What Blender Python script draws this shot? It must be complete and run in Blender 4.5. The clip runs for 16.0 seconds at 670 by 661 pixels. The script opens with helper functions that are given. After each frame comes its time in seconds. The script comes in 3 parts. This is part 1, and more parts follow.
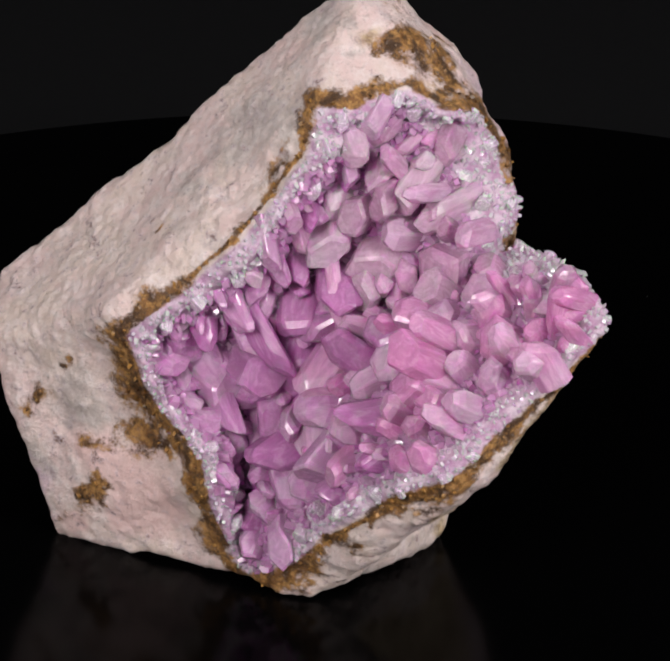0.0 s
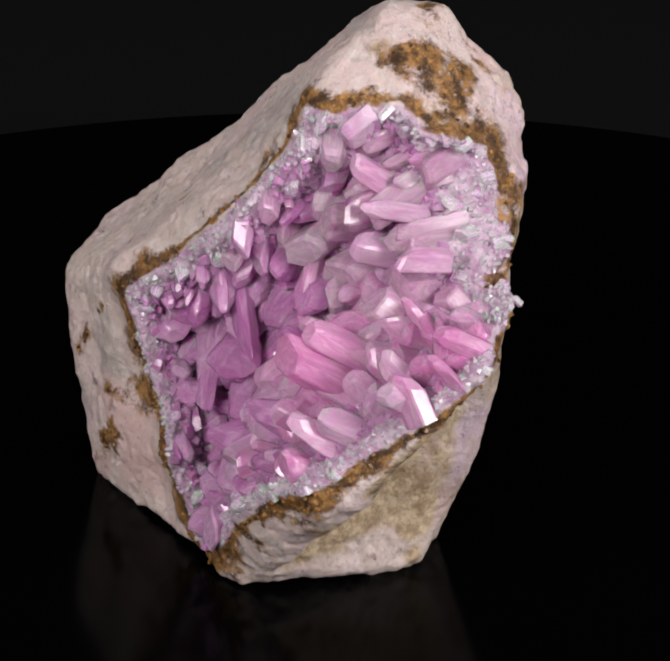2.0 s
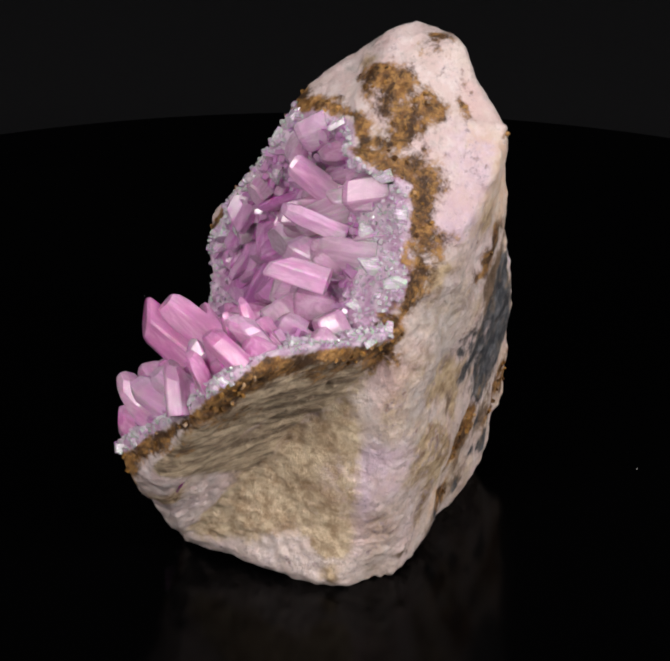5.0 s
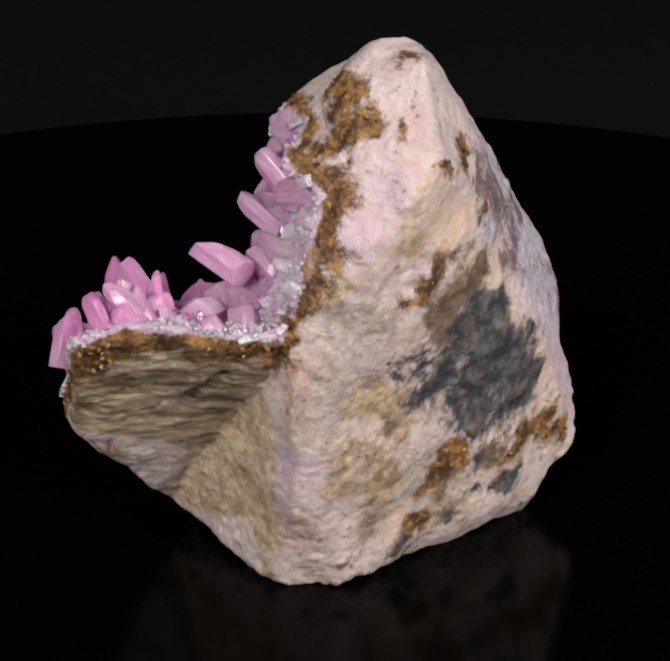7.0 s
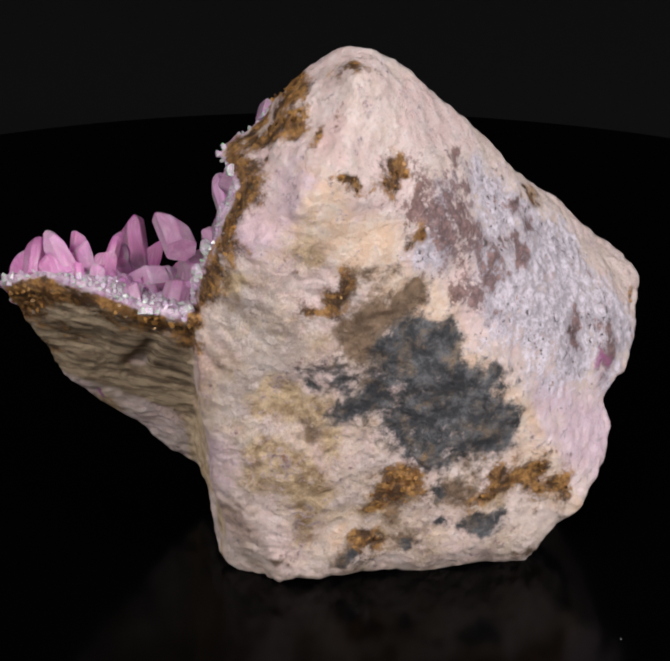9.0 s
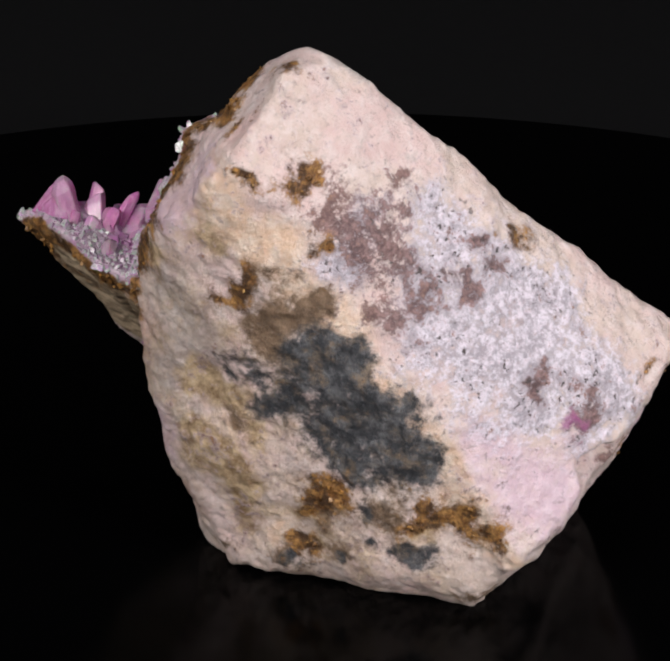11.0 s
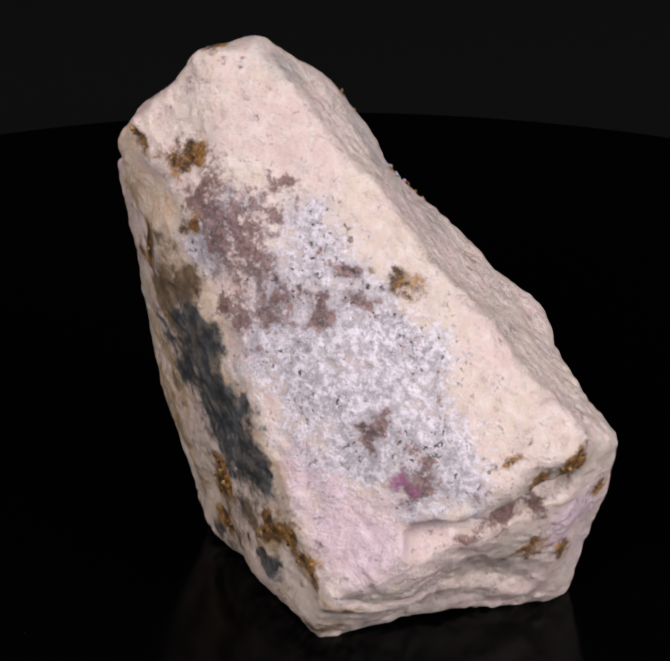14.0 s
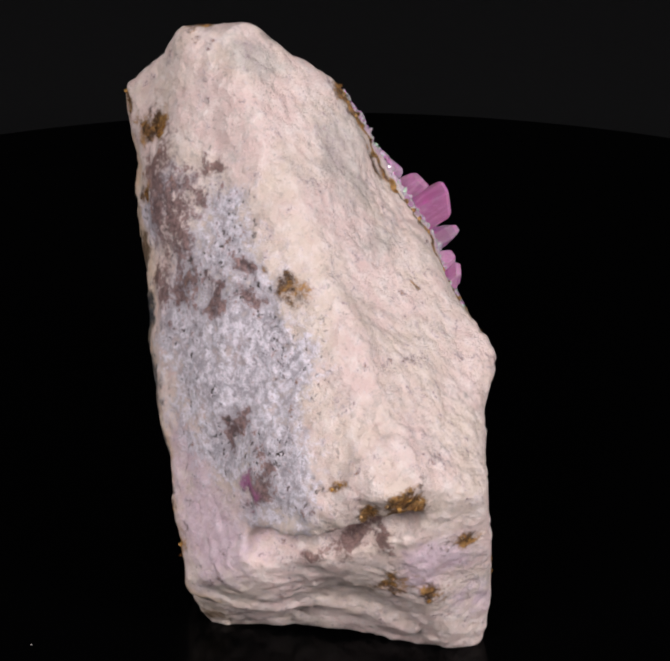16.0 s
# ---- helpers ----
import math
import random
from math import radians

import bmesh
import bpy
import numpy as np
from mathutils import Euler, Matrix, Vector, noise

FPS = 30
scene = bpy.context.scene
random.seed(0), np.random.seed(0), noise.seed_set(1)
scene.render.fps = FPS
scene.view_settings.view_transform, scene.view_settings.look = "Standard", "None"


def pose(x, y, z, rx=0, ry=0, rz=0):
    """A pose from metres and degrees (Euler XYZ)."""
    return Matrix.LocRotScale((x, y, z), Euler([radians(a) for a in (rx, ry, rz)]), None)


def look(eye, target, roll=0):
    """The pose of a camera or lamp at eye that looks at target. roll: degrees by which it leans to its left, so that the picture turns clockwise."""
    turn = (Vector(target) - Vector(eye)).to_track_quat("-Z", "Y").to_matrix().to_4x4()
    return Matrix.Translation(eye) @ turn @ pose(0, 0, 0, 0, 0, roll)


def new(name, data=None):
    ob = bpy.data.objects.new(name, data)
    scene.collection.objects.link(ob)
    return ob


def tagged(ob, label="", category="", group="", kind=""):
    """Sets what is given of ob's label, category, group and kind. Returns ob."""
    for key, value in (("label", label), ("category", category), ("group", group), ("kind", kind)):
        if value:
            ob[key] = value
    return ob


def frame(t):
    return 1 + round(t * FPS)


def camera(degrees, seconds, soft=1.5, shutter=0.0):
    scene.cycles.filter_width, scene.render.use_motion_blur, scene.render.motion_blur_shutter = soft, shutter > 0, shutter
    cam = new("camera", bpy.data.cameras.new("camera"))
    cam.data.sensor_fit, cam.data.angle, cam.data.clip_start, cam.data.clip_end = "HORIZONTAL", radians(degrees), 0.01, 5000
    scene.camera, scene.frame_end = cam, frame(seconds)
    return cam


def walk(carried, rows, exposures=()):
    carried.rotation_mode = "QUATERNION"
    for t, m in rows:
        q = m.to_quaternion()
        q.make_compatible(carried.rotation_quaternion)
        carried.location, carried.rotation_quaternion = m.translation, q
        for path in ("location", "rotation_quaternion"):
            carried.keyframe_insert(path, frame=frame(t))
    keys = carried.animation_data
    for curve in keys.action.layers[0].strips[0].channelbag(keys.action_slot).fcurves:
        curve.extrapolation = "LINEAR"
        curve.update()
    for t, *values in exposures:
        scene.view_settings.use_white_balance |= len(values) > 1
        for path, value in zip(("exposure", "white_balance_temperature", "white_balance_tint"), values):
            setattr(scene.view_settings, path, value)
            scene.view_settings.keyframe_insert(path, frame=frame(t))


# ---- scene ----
cam = camera(11.87, 16.0, soft=2.5)
EYE = (0.0, -0.40, 0.2188)
AIM = (0.00152, -0.03785, 0.04896)
walk(cam, [(0.0, look(EYE, AIM, 0.08)), (16.0, look(EYE, AIM, 0.08))])

# ---- light: a dark studio, soft boxes above and beside the lens ----
world = bpy.data.worlds.new("studio")
scene.world = world
world.use_nodes = True
world.node_tree.nodes["Background"].inputs[0].default_value = (0.9, 0.95, 1.0, 1)
world.node_tree.nodes["Background"].inputs[1].default_value = 0.002
scene.view_settings.exposure = 0.02


def softbox(name, eye, target, wide, high, watts, colour):
    data = bpy.data.lights.new(name, "AREA")
    data.shape, data.size, data.size_y, data.energy, data.color = "RECTANGLE", wide, high, watts, colour
    ob = new(name, data)
    ob.matrix_world = look(eye, target)
    return ob


softbox("softbox_key", (-0.46, -0.82, 0.60), (0, 0, 0.04), 0.50, 0.45, 10.4, (1.0, 0.96, 0.945))
softbox("softbox_fill", (0.78, -0.66, 0.47), (0, 0, 0.04), 0.45, 0.45, 11.8, (1.0, 0.965, 0.96))
softbox("softbox_top", (0.0, 0.05, 0.85), (0, 0, 0.04), 0.40, 0.40, 1.0, (0.97, 0.98, 1.0))


# ---- materials ----
def nodes_of(name):
    mat = bpy.data.materials.new(name)
    mat.use_nodes = True
    return mat, mat.node_tree, mat.node_tree.nodes["Principled BSDF"]


class Nodes:
    """Short ways to write a node tree."""

    def __init__(self, tree):
        self.tree = tree
        self.pos = tree.nodes.new("ShaderNodeTexCoord").outputs["Object"]

    def put(self, socket, value):
        if isinstance(value, (int, float, tuple)):
            socket.default_value = (*value, 1) if isinstance(value, tuple) and len(value) == 3 else value
        else:
            self.tree.links.new(value, socket)

    def noise(self, scale, detail=4.0, rough=0.6, distort=0.0, where=None):
        n = self.tree.nodes.new("ShaderNodeTexNoise")
        n.inputs["Scale"].default_value, n.inputs["Detail"].default_value = scale, detail
        n.inputs["Roughness"].default_value, n.inputs["Distortion"].default_value = rough, distort
        self.tree.links.new(where or self.pos, n.inputs["Vector"])
        return n.outputs["Fac"]

    def cells(self, scale, feature="F1"):
        n = self.tree.nodes.new("ShaderNodeTexVoronoi")
        n.feature = feature
        n.inputs["Scale"].default_value = scale
        self.tree.links.new(self.pos, n.inputs["Vector"])
        return n.outputs["Distance"]

    def ramp(self, value, low, high, a=0.0, b=1.0):
        n = self.tree.nodes.new("ShaderNodeMapRange")
        n.interpolation_type = "SMOOTHSTEP"
        for key, v in zip(("Value", "From Min", "From Max", "To Min", "To Max"), (value, low, high, a, b)):
            self.put(n.inputs[key], v)
        return n.outputs["Result"]

    def sum(self, op, a, b):
        n = self.tree.nodes.new("ShaderNodeMath")
        n.operation = op
        self.put(n.inputs[0], a), self.put(n.inputs[1], b)
        return n.outputs[0]

    def mix(self, factor, a, b):
        n = self.tree.nodes.new("ShaderNodeMix")
        n.data_type = "RGBA"
        self.put(n.inputs[0], factor), self.put(n.inputs[6], a), self.put(n.inputs[7], b)
        return n.outputs[2]

    def mask(self, name):
        n = self.tree.nodes.new("ShaderNodeAttribute")
        n.attribute_name = name
        return n.outputs["Fac"]

    def bump(self, height, strength, distance):
        n = self.tree.nodes.new("ShaderNodeBump")
        n.inputs["Strength"].default_value, n.inputs["Distance"].default_value = strength, distance
        self.tree.links.new(height, n.inputs["Height"])
        return n.outputs["Normal"]


def host_rock_material():
    mat, tree, bsdf = nodes_of("pale_pink_matrix_rock")
    k = Nodes(tree)
    broad, mid, fine = k.noise(90, 5), k.noise(420, 6, 0.7), k.noise(1500, 4, 0.75)
    col = k.mix(k.ramp(broad, 0.38, 0.62), (0.62, 0.455, 0.44), (0.60, 0.48, 0.425))
    col = k.mix(k.ramp(mid, 0.42, 0.72), col, (0.69, 0.585, 0.57))
    col = k.mix(k.ramp(k.noise(240, 5, 0.7), 0.56, 0.74), col, (0.46, 0.385, 0.37))
    col = k.mix(k.ramp(k.noise(620, 6, 0.75), 0.53, 0.66, 0.0, 0.55), col, (0.36, 0.29, 0.27))
    col = k.mix(k.ramp(k.cells(330, "F1"), 0.25, 0.75, 0.0, 0.22), col, (0.74, 0.62, 0.60))
    edge, fray, streak = k.noise(230, 7, 0.75, 0.3), k.noise(900, 5, 0.75), k.noise(360, 6, 0.75, 0.3)

    def stain(under, name, colour, crisp=0.3, swing=1.5, grain=0.8, most=1.0):
        warped = k.sum("ADD", k.mask(name), k.sum("MULTIPLY", k.sum("SUBTRACT", edge, 0.5), swing))
        warped = k.sum("ADD", warped, k.sum("MULTIPLY", k.sum("SUBTRACT", fray, 0.5), grain))
        return k.mix(k.ramp(warped, 0.5 - crisp, 0.5 + crisp, 0.0, most), under, colour)

    col = stain(col, "rose", (0.62, 0.43, 0.41), 0.45)
    col = stain(col, "grey", k.mix(k.ramp(mid, 0.35, 0.65), (0.24, 0.225, 0.22), (0.44, 0.40, 0.38)), 0.4, 1.5, 1.3, 0.55)
    col = stain(col, "tan", k.mix(k.ramp(streak, 0.35, 0.65), (0.21, 0.125, 0.06), (0.58, 0.43, 0.27)), 0.4)
    col = stain(col, "peach", k.mix(k.ramp(mid, 0.4, 0.65), (0.64, 0.45, 0.33), (0.69, 0.56, 0.47)), 0.35)
    col = stain(col, "lilac", k.mix(k.ramp(mid, 0.35, 0.7), (0.56, 0.40, 0.50), (0.70, 0.54, 0.63)), 0.5, 1.8, 1.4, 0.8)
    col = stain(col, "frost", k.mix(k.ramp(fray, 0.40, 0.62), (0.34, 0.31, 0.36), (0.73, 0.67, 0.76)), 0.38, 2.3, 2.4, 0.92)
    col = stain(col, "plum", k.mix(k.ramp(fray, 0.42, 0.70), (0.085, 0.036, 0.034), (0.29, 0.16, 0.145)), 0.26, 2.6, 2.3, 0.9)
    col = stain(col, "vein", (0.36, 0.10, 0.27), 0.30, 1.5, 1.1, 0.75)
    col = stain(col, "brown", k.mix(k.ramp(streak, 0.3, 0.7), (0.09, 0.055, 0.032), (0.26, 0.17, 0.11)), 0.35, 1.8, 1.2)
    layers = tree.nodes.new("ShaderNodeVectorMath")
    layers.operation = "MULTIPLY"
    layers.inputs[1].default_value = (0.35, 0.35, 1.6)
    tree.links.new(k.pos, layers.inputs[0])
    bedded = k.noise(420, 6, 0.7, 0.5, layers.outputs[0])
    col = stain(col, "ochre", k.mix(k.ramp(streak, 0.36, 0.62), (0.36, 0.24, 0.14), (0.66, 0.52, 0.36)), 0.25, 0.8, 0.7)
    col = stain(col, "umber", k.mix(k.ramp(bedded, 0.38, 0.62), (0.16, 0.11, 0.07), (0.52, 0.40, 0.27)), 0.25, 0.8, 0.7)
    col = stain(col, "slate", k.mix(k.ramp(streak, 0.40, 0.64), (0.030, 0.032, 0.038), k.mix(k.ramp(edge, 0.45, 0.6), (0.14, 0.14, 0.15), (0.20, 0.15, 0.11))), 0.24, 1.7, 1.0)
    col = stain(col, "druse", k.mix(k.ramp(mid, 0.35, 0.65), (0.40, 0.21, 0.35), (0.62, 0.50, 0.58)), 0.2, 0.5, 0.3)
    col = stain(col, "rust", k.mix(k.ramp(streak, 0.40, 0.60), (0.05, 0.02, 0.005), k.mix(k.ramp(fray, 0.42, 0.6), (0.19, 0.08, 0.018), (0.42, 0.22, 0.07))), 0.28, 1.7, 1.5)
    # dark mineral flecks
    flecks = k.sum("MULTIPLY", k.ramp(k.noise(1300, 3, 0.6), 0.60, 0.68), k.ramp(k.noise(170, 4), 0.42, 0.60))
    flecks = k.sum("MULTIPLY", flecks, k.sum("ADD", 0.5, k.sum("MULTIPLY", k.mask("frost"), 1.2)))
    col = k.mix(k.sum("MULTIPLY", flecks, 0.7), col, (0.10, 0.08, 0.08))
    tree.links.new(col, bsdf.inputs["Base Color"])
    k.put(bsdf.inputs["Roughness"], k.ramp(fray, 0.3, 0.7, 0.42, 0.85))
    bsdf.inputs["Subsurface Weight"].default_value = 0.10
    bsdf.inputs["Subsurface Radius"].default_value = (0.0014, 0.0009, 0.0009)
    height = k.sum("ADD", k.sum("MULTIPLY", mid, 1.0), k.sum("MULTIPLY", fray, 0.8))
    height = k.sum("ADD", height, k.sum("MULTIPLY", fine, 0.35))
    height = k.sum("SUBTRACT", height, k.sum("MULTIPLY", flecks, 0.4))
    tree.links.new(k.bump(height, 0.85, 0.00062), bsdf.inputs["Normal"])
    return mat


def crystal_material(name, deep, pale, clear, rough):
    mat, tree, bsdf = nodes_of(name)
    k = Nodes(tree)
    info = tree.nodes.new("ShaderNodeObjectInfo").outputs["Random"]
    long = tree.nodes.new("ShaderNodeVectorMath")
    long.operation = "MULTIPLY"
    long.inputs[1].default_value = (1.0, 1.0, 0.22)
    tree.links.new(k.pos, long.inputs[0])
    cloud, veil, lines = k.noise(0.9, 4, 0.6, 0.3), k.noise(2.2, 5, 0.7, 0.8), k.noise(5.0, 5, 0.75, 0.4, long.outputs[0])
    grade = k.sum("ADD", k.sum("MULTIPLY", info, 0.45), k.sum("MULTIPLY", cloud, 0.9))
    col = k.mix(k.ramp(grade, 0.36, 1.0), deep, pale)
    col = k.mix(k.ramp(veil, 0.52, 0.72, 0.0, 0.35), col, (0.86, 0.72, 0.84))
    tree.links.new(col, bsdf.inputs["Base Color"])
    k.put(bsdf.inputs["Roughness"], k.ramp(lines, 0.38, 0.62, rough, rough + 0.18))
    bsdf.inputs["IOR"].default_value = 1.56
    k.put(bsdf.inputs["Transmission Weight"], k.ramp(veil, 0.40, 0.68, clear, clear * 0.75))
    bsdf.inputs["Subsurface Weight"].default_value = 0.9
    bsdf.inputs["Subsurface Radius"].default_value = (0.008, 0.004, 0.0075)
    tree.links.new(k.bump(k.sum("ADD", lines, k.sum("MULTIPLY", veil, 0.6)), 0.10, 0.0004), bsdf.inputs["Normal"])
    return mat


def plain_material(name, colour, rough, grain=0.0, scale=300):
    mat, tree, bsdf = nodes_of(name)
    k = Nodes(tree)
    dim = tuple(c * 0.7 for c in colour)
    tree.links.new(k.mix(k.noise(scale, 4), dim, colour), bsdf.inputs["Base Color"])
    bsdf.inputs["Roughness"].default_value = rough
    if grain:
        tree.links.new(k.bump(k.noise(scale * 3, 3), grain, 0.0004), bsdf.inputs["Normal"])
    return mat


def rust_material():
    mat, tree, bsdf = nodes_of("rusty_crust")
    k = Nodes(tree)
    col = k.mix(k.ramp(k.noise(420, 5, 0.7), 0.42, 0.60), (0.06, 0.024, 0.006), (0.34, 0.17, 0.045))
    tree.links.new(k.mix(k.ramp(k.noise(1400, 3), 0.55, 0.75), col, (0.44, 0.27, 0.10)), bsdf.inputs["Base Color"])
    bsdf.inputs["Roughness"].default_value = 0.4
    return mat


ROCK = host_rock_material()
PINK = crystal_material("rose_lilac_crystal", (0.88, 0.38, 0.69), (0.98, 0.66, 0.86), 0.56, 0.05)
VIOLET = crystal_material("violet_crystal", (0.74, 0.31, 0.65), (0.95, 0.63, 0.87), 0.60, 0.05)
SMOKY = crystal_material("smoky_lilac_crystal", (0.82, 0.49, 0.70), (0.95, 0.73, 0.86), 0.60, 0.05)
MILK = crystal_material("milky_crystal", (0.82, 0.70, 0.81), (0.95, 0.88, 0.94), 0.52, 0.12)
RUST = rust_material()
GLOSS = plain_material("black_acrylic", (0.0008, 0.0008, 0.0009), 0.14)
CLOTH = plain_material("dark_grey_cloth", (0.006, 0.006, 0.0065), 1.0, 0.4)
CLOTH.node_tree.nodes["Principled BSDF"].inputs["Specular IOR Level"].default_value = 0.05
GLOSS.node_tree.nodes["Principled BSDF"].inputs["Specular IOR Level"].default_value = 0.045
DUST = plain_material("dust", (0.5, 0.5, 0.48), 0.9)


# ---- small builders ----
def mesh_from(name, verts, faces, material, smooth=False):
    data = bpy.data.meshes.new(name)
    data.from_pydata([tuple(v) for v in verts], [], [tuple(f) for f in faces])
    data.materials.append(material)
    if smooth:
        data.shade_smooth()
    data.update()
    return data


def part(name, data, parent, label=""):
    ob = new(name, data)
    ob.parent = parent
    return tagged(ob, label)


def lathe(name, profile, material, steps=192):
    """A turned body from (radius, height) pairs, closed at both ends."""
    bm = bmesh.new()
    rings = []
    for r, z in profile:
        rings.append([bm.verts.new((r * math.cos(a), r * math.sin(a), z)) for a in (2 * math.pi * i / steps for i in range(steps))])
    for low, high in zip(rings, rings[1:]):
        for i in range(steps):
            bm.faces.new((low[i], low[(i + 1) % steps], high[(i + 1) % steps], high[i]))
    bm.faces.new(rings[-1]), bm.faces.new(rings[0][::-1])
    data = bpy.data.meshes.new(name)
    bm.to_mesh(data), bm.free()
    data.materials.append(material)
    return data


def sheet(name, corners, thick, material, label):
    """A flat panel with thickness behind it."""
    a, b, c, d = (Vector(p) for p in corners)
    n = (b - a).cross(d - a).normalized() * thick
    verts = [a, b, c, d, a - n, b - n, c - n, d - n]
    faces = [(0, 1, 2, 3), (7, 6, 5, 4), (0, 4, 5, 1), (1, 5, 6, 2), (2, 6, 7, 3), (3, 7, 4, 0)]
    return tagged(new(name, mesh_from(name, verts, faces, material)), label, kind="structure")


# ---- the studio: table, dark walls ----
def studio():
    sheet("floor", ((-1.6, -1.6, -0.03), (1.6, -1.6, -0.03), (1.6, 1.2, -0.03), (-1.6, 1.2, -0.03)), 0.03, CLOTH, "dark grey cloth under the turntable")
    sheet("wall_back", ((-1.6, 1.2, -0.03), (1.6, 1.2, -0.03), (1.6, 1.2, 1.8), (-1.6, 1.2, 1.8)), 0.03, CLOTH, "dark grey backdrop cloth")
    sheet("wall_front", ((1.6, -1.6, -0.03), (-1.6, -1.6, -0.03), (-1.6, -1.6, 1.8), (1.6, -1.6, 1.8)), 0.03, CLOTH, "dark studio wall")
    sheet("wall_left", ((-1.6, -1.6, -0.03), (-1.6, 1.2, -0.03), (-1.6, 1.2, 1.8), (-1.6, -1.6, 1.8)), 0.03, CLOTH, "dark studio wall")
    sheet("wall_right", ((1.6, 1.2, -0.03), (1.6, -1.6, -0.03), (1.6, -1.6, 1.8), (1.6, 1.2, 1.8)), 0.03, CLOTH, "dark studio wall")
    sheet("ceiling", ((-1.6, 1.2, 1.8), (1.6, 1.2, 1.8), (1.6, -1.6, 1.8), (-1.6, -1.6, 1.8)), 0.03, CLOTH, "dark studio ceiling")


studio()


def turntable():
    base = tagged(new("turntable"), "round black glossy acrylic turntable with a few dust specks", "turntable")
    part("disc", lathe("disc", [(0.1625, -0.010), (0.164, -0.0085), (0.164, -0.0012), (0.1634, -0.0003), (0.1625, 0.0)], GLOSS), base)
    part("foot", lathe("foot", [(0.09, -0.03), (0.09, -0.010)], CLOTH), base, "dark motor base under the disc")
    random.seed(5)
    spots = [(-0.0054, 0.0494)] + [(random.uniform(-0.09, 0.09), random.uniform(-0.09, 0.09)) for _ in range(5)]
    speck = mesh_from("dust_speck", [(0.00012, 0, 0), (-0.0001, 0.0001, 0), (-0.00006, -0.00012, 0), (0, 0, 0.00012)], [(0, 1, 3), (1, 2, 3), (2, 0, 3), (2, 1, 0)], DUST)
    for i, (x, y) in enumerate(spots):
        ob = part("dust_speck", speck, base)
        ob.location, ob.scale = (x, y, 0.0), (1, 1, 1) if i == 0 else (0.5, 0.5, 0.5)
    return base


TABLE = turntable()

# ---- the rock: broken faces, a crystal-lined hollow and an undercut ledge; lengths in centimetres ----
LATTICE = np.random.RandomState(7).rand(48, 48, 48).astype(np.float32)

TURNED = np.array(Euler((0.6, 0.9, 0.4)).to_matrix(), np.float32)


def lumps(p, size, seed):
    """Smooth random lumps of about that size, -0.5 to 0.5."""
    q = (p @ TURNED if seed < 10 else p) / size + np.float32(seed * 7.31 + 200)
    i = np.floor(q).astype(np.int32)
    f = (q - i).astype(np.float32)
    f = f * f * (3 - 2 * f)
    out = 0
    for dx in (0, 1):
        for dy in (0, 1):
            for dz in (0, 1):
                w = (f[..., 0] if dx else 1 - f[..., 0]) * (f[..., 1] if dy else 1 - f[..., 1]) * (f[..., 2] if dz else 1 - f[..., 2])
                out = out + w * LATTICE[(i[..., 0] + dx) % 48, (i[..., 1] + dy) % 48, (i[..., 2] + dz) % 48]
    return out - 0.5


def soft_max(a, b, k):
    h = np.maximum(k - np.abs(a - b), 0)
    return np.maximum(a, b) + h * h / (4 * k)


def plane(p, x, y, z, off):
    return p[..., 0] * np.float32(x) + p[..., 1] * np.float32(y) + p[..., 2] * np.float32(z) - np.float32(off)


# rim of the hollow as seen square on from its open side
RIM = [(-2.53, 2.74), (-2.29, 2.94), (-1.75, 3.33), (-1.04, 3.90), (-0.60, 4.43), (-0.28, 4.89), (0.32, 5.45), (0.65, 5.79), (1.14, 5.93), (1.68, 5.62),
       (1.95, 5.22), (2.33, 4.55), (2.47, 3.81), (2.90, 3.74), (3.58, 3.50), (3.66, 3.13), (3.47, 2.68), (2.93, 2.09), (2.33, 1.75), (1.46, 1.16),
       (0.81, 0.71), (-0.06, 0.20), (-0.50, -0.40), (-0.82, -0.62), (-1.15, -0.31), (-1.42, 0.42), (-1.56, 1.10), (-1.91, 1.55), (-2.34, 2.12)]


def rim_distance(p):
    """Distance from the rim, negative inside it."""
    u, v = p[..., 0], p[..., 2] * np.float32(0.906) + p[..., 1] * np.float32(0.423)
    best = np.full(u.shape, 1e9, np.float32)
    inside = np.zeros(u.shape, bool)
    for (ax, ay), (bx, by) in zip(RIM, RIM[1:] + RIM[:1]):
        dx, dy = bx - ax, by - ay
        t = np.clip(((u - ax) * dx + (v - ay) * dy) / (dx * dx + dy * dy), 0, 1)
        best = np.minimum(best, (u - ax - t * dx) ** 2 + (v - ay - t * dy) ** 2)
        if ay != by:
            inside ^= ((ay > v) != (by > v)) & (u < dx * (v - ay) / dy + ax)
    best = np.sqrt(best)
    return np.where(inside, -best, best)


# shallow dents in the broken faces: place, reach, depth
DENTS = [(-2.34, -0.65, 2.0, 0.8, 0.30), (-2.0, -0.9, 0.8, 0.6, 0.15), (-2.4, 1.0, 4.7, 1.0, 0.16), (-1.6, 0.3, 5.1, 0.9, 0.10), (-0.3, 2.5, 4.8, 1.1, 0.14),
         (-2.8, 1.5, 0.8, 0.7, 0.20), (-0.8, -0.35, 5.4, 0.6, 0.16), (-2.95, -0.85, 3.7, 0.45, -0.20),
         (1.3, -0.1, 6.5, 0.6, 0.25), (2.5, 0.1, 5.4, 0.6, 0.28), (0.1, -0.3, 6.7, 0.6, -0.12), (-1.6, 0.2, 5.3, 0.7, -0.06)]


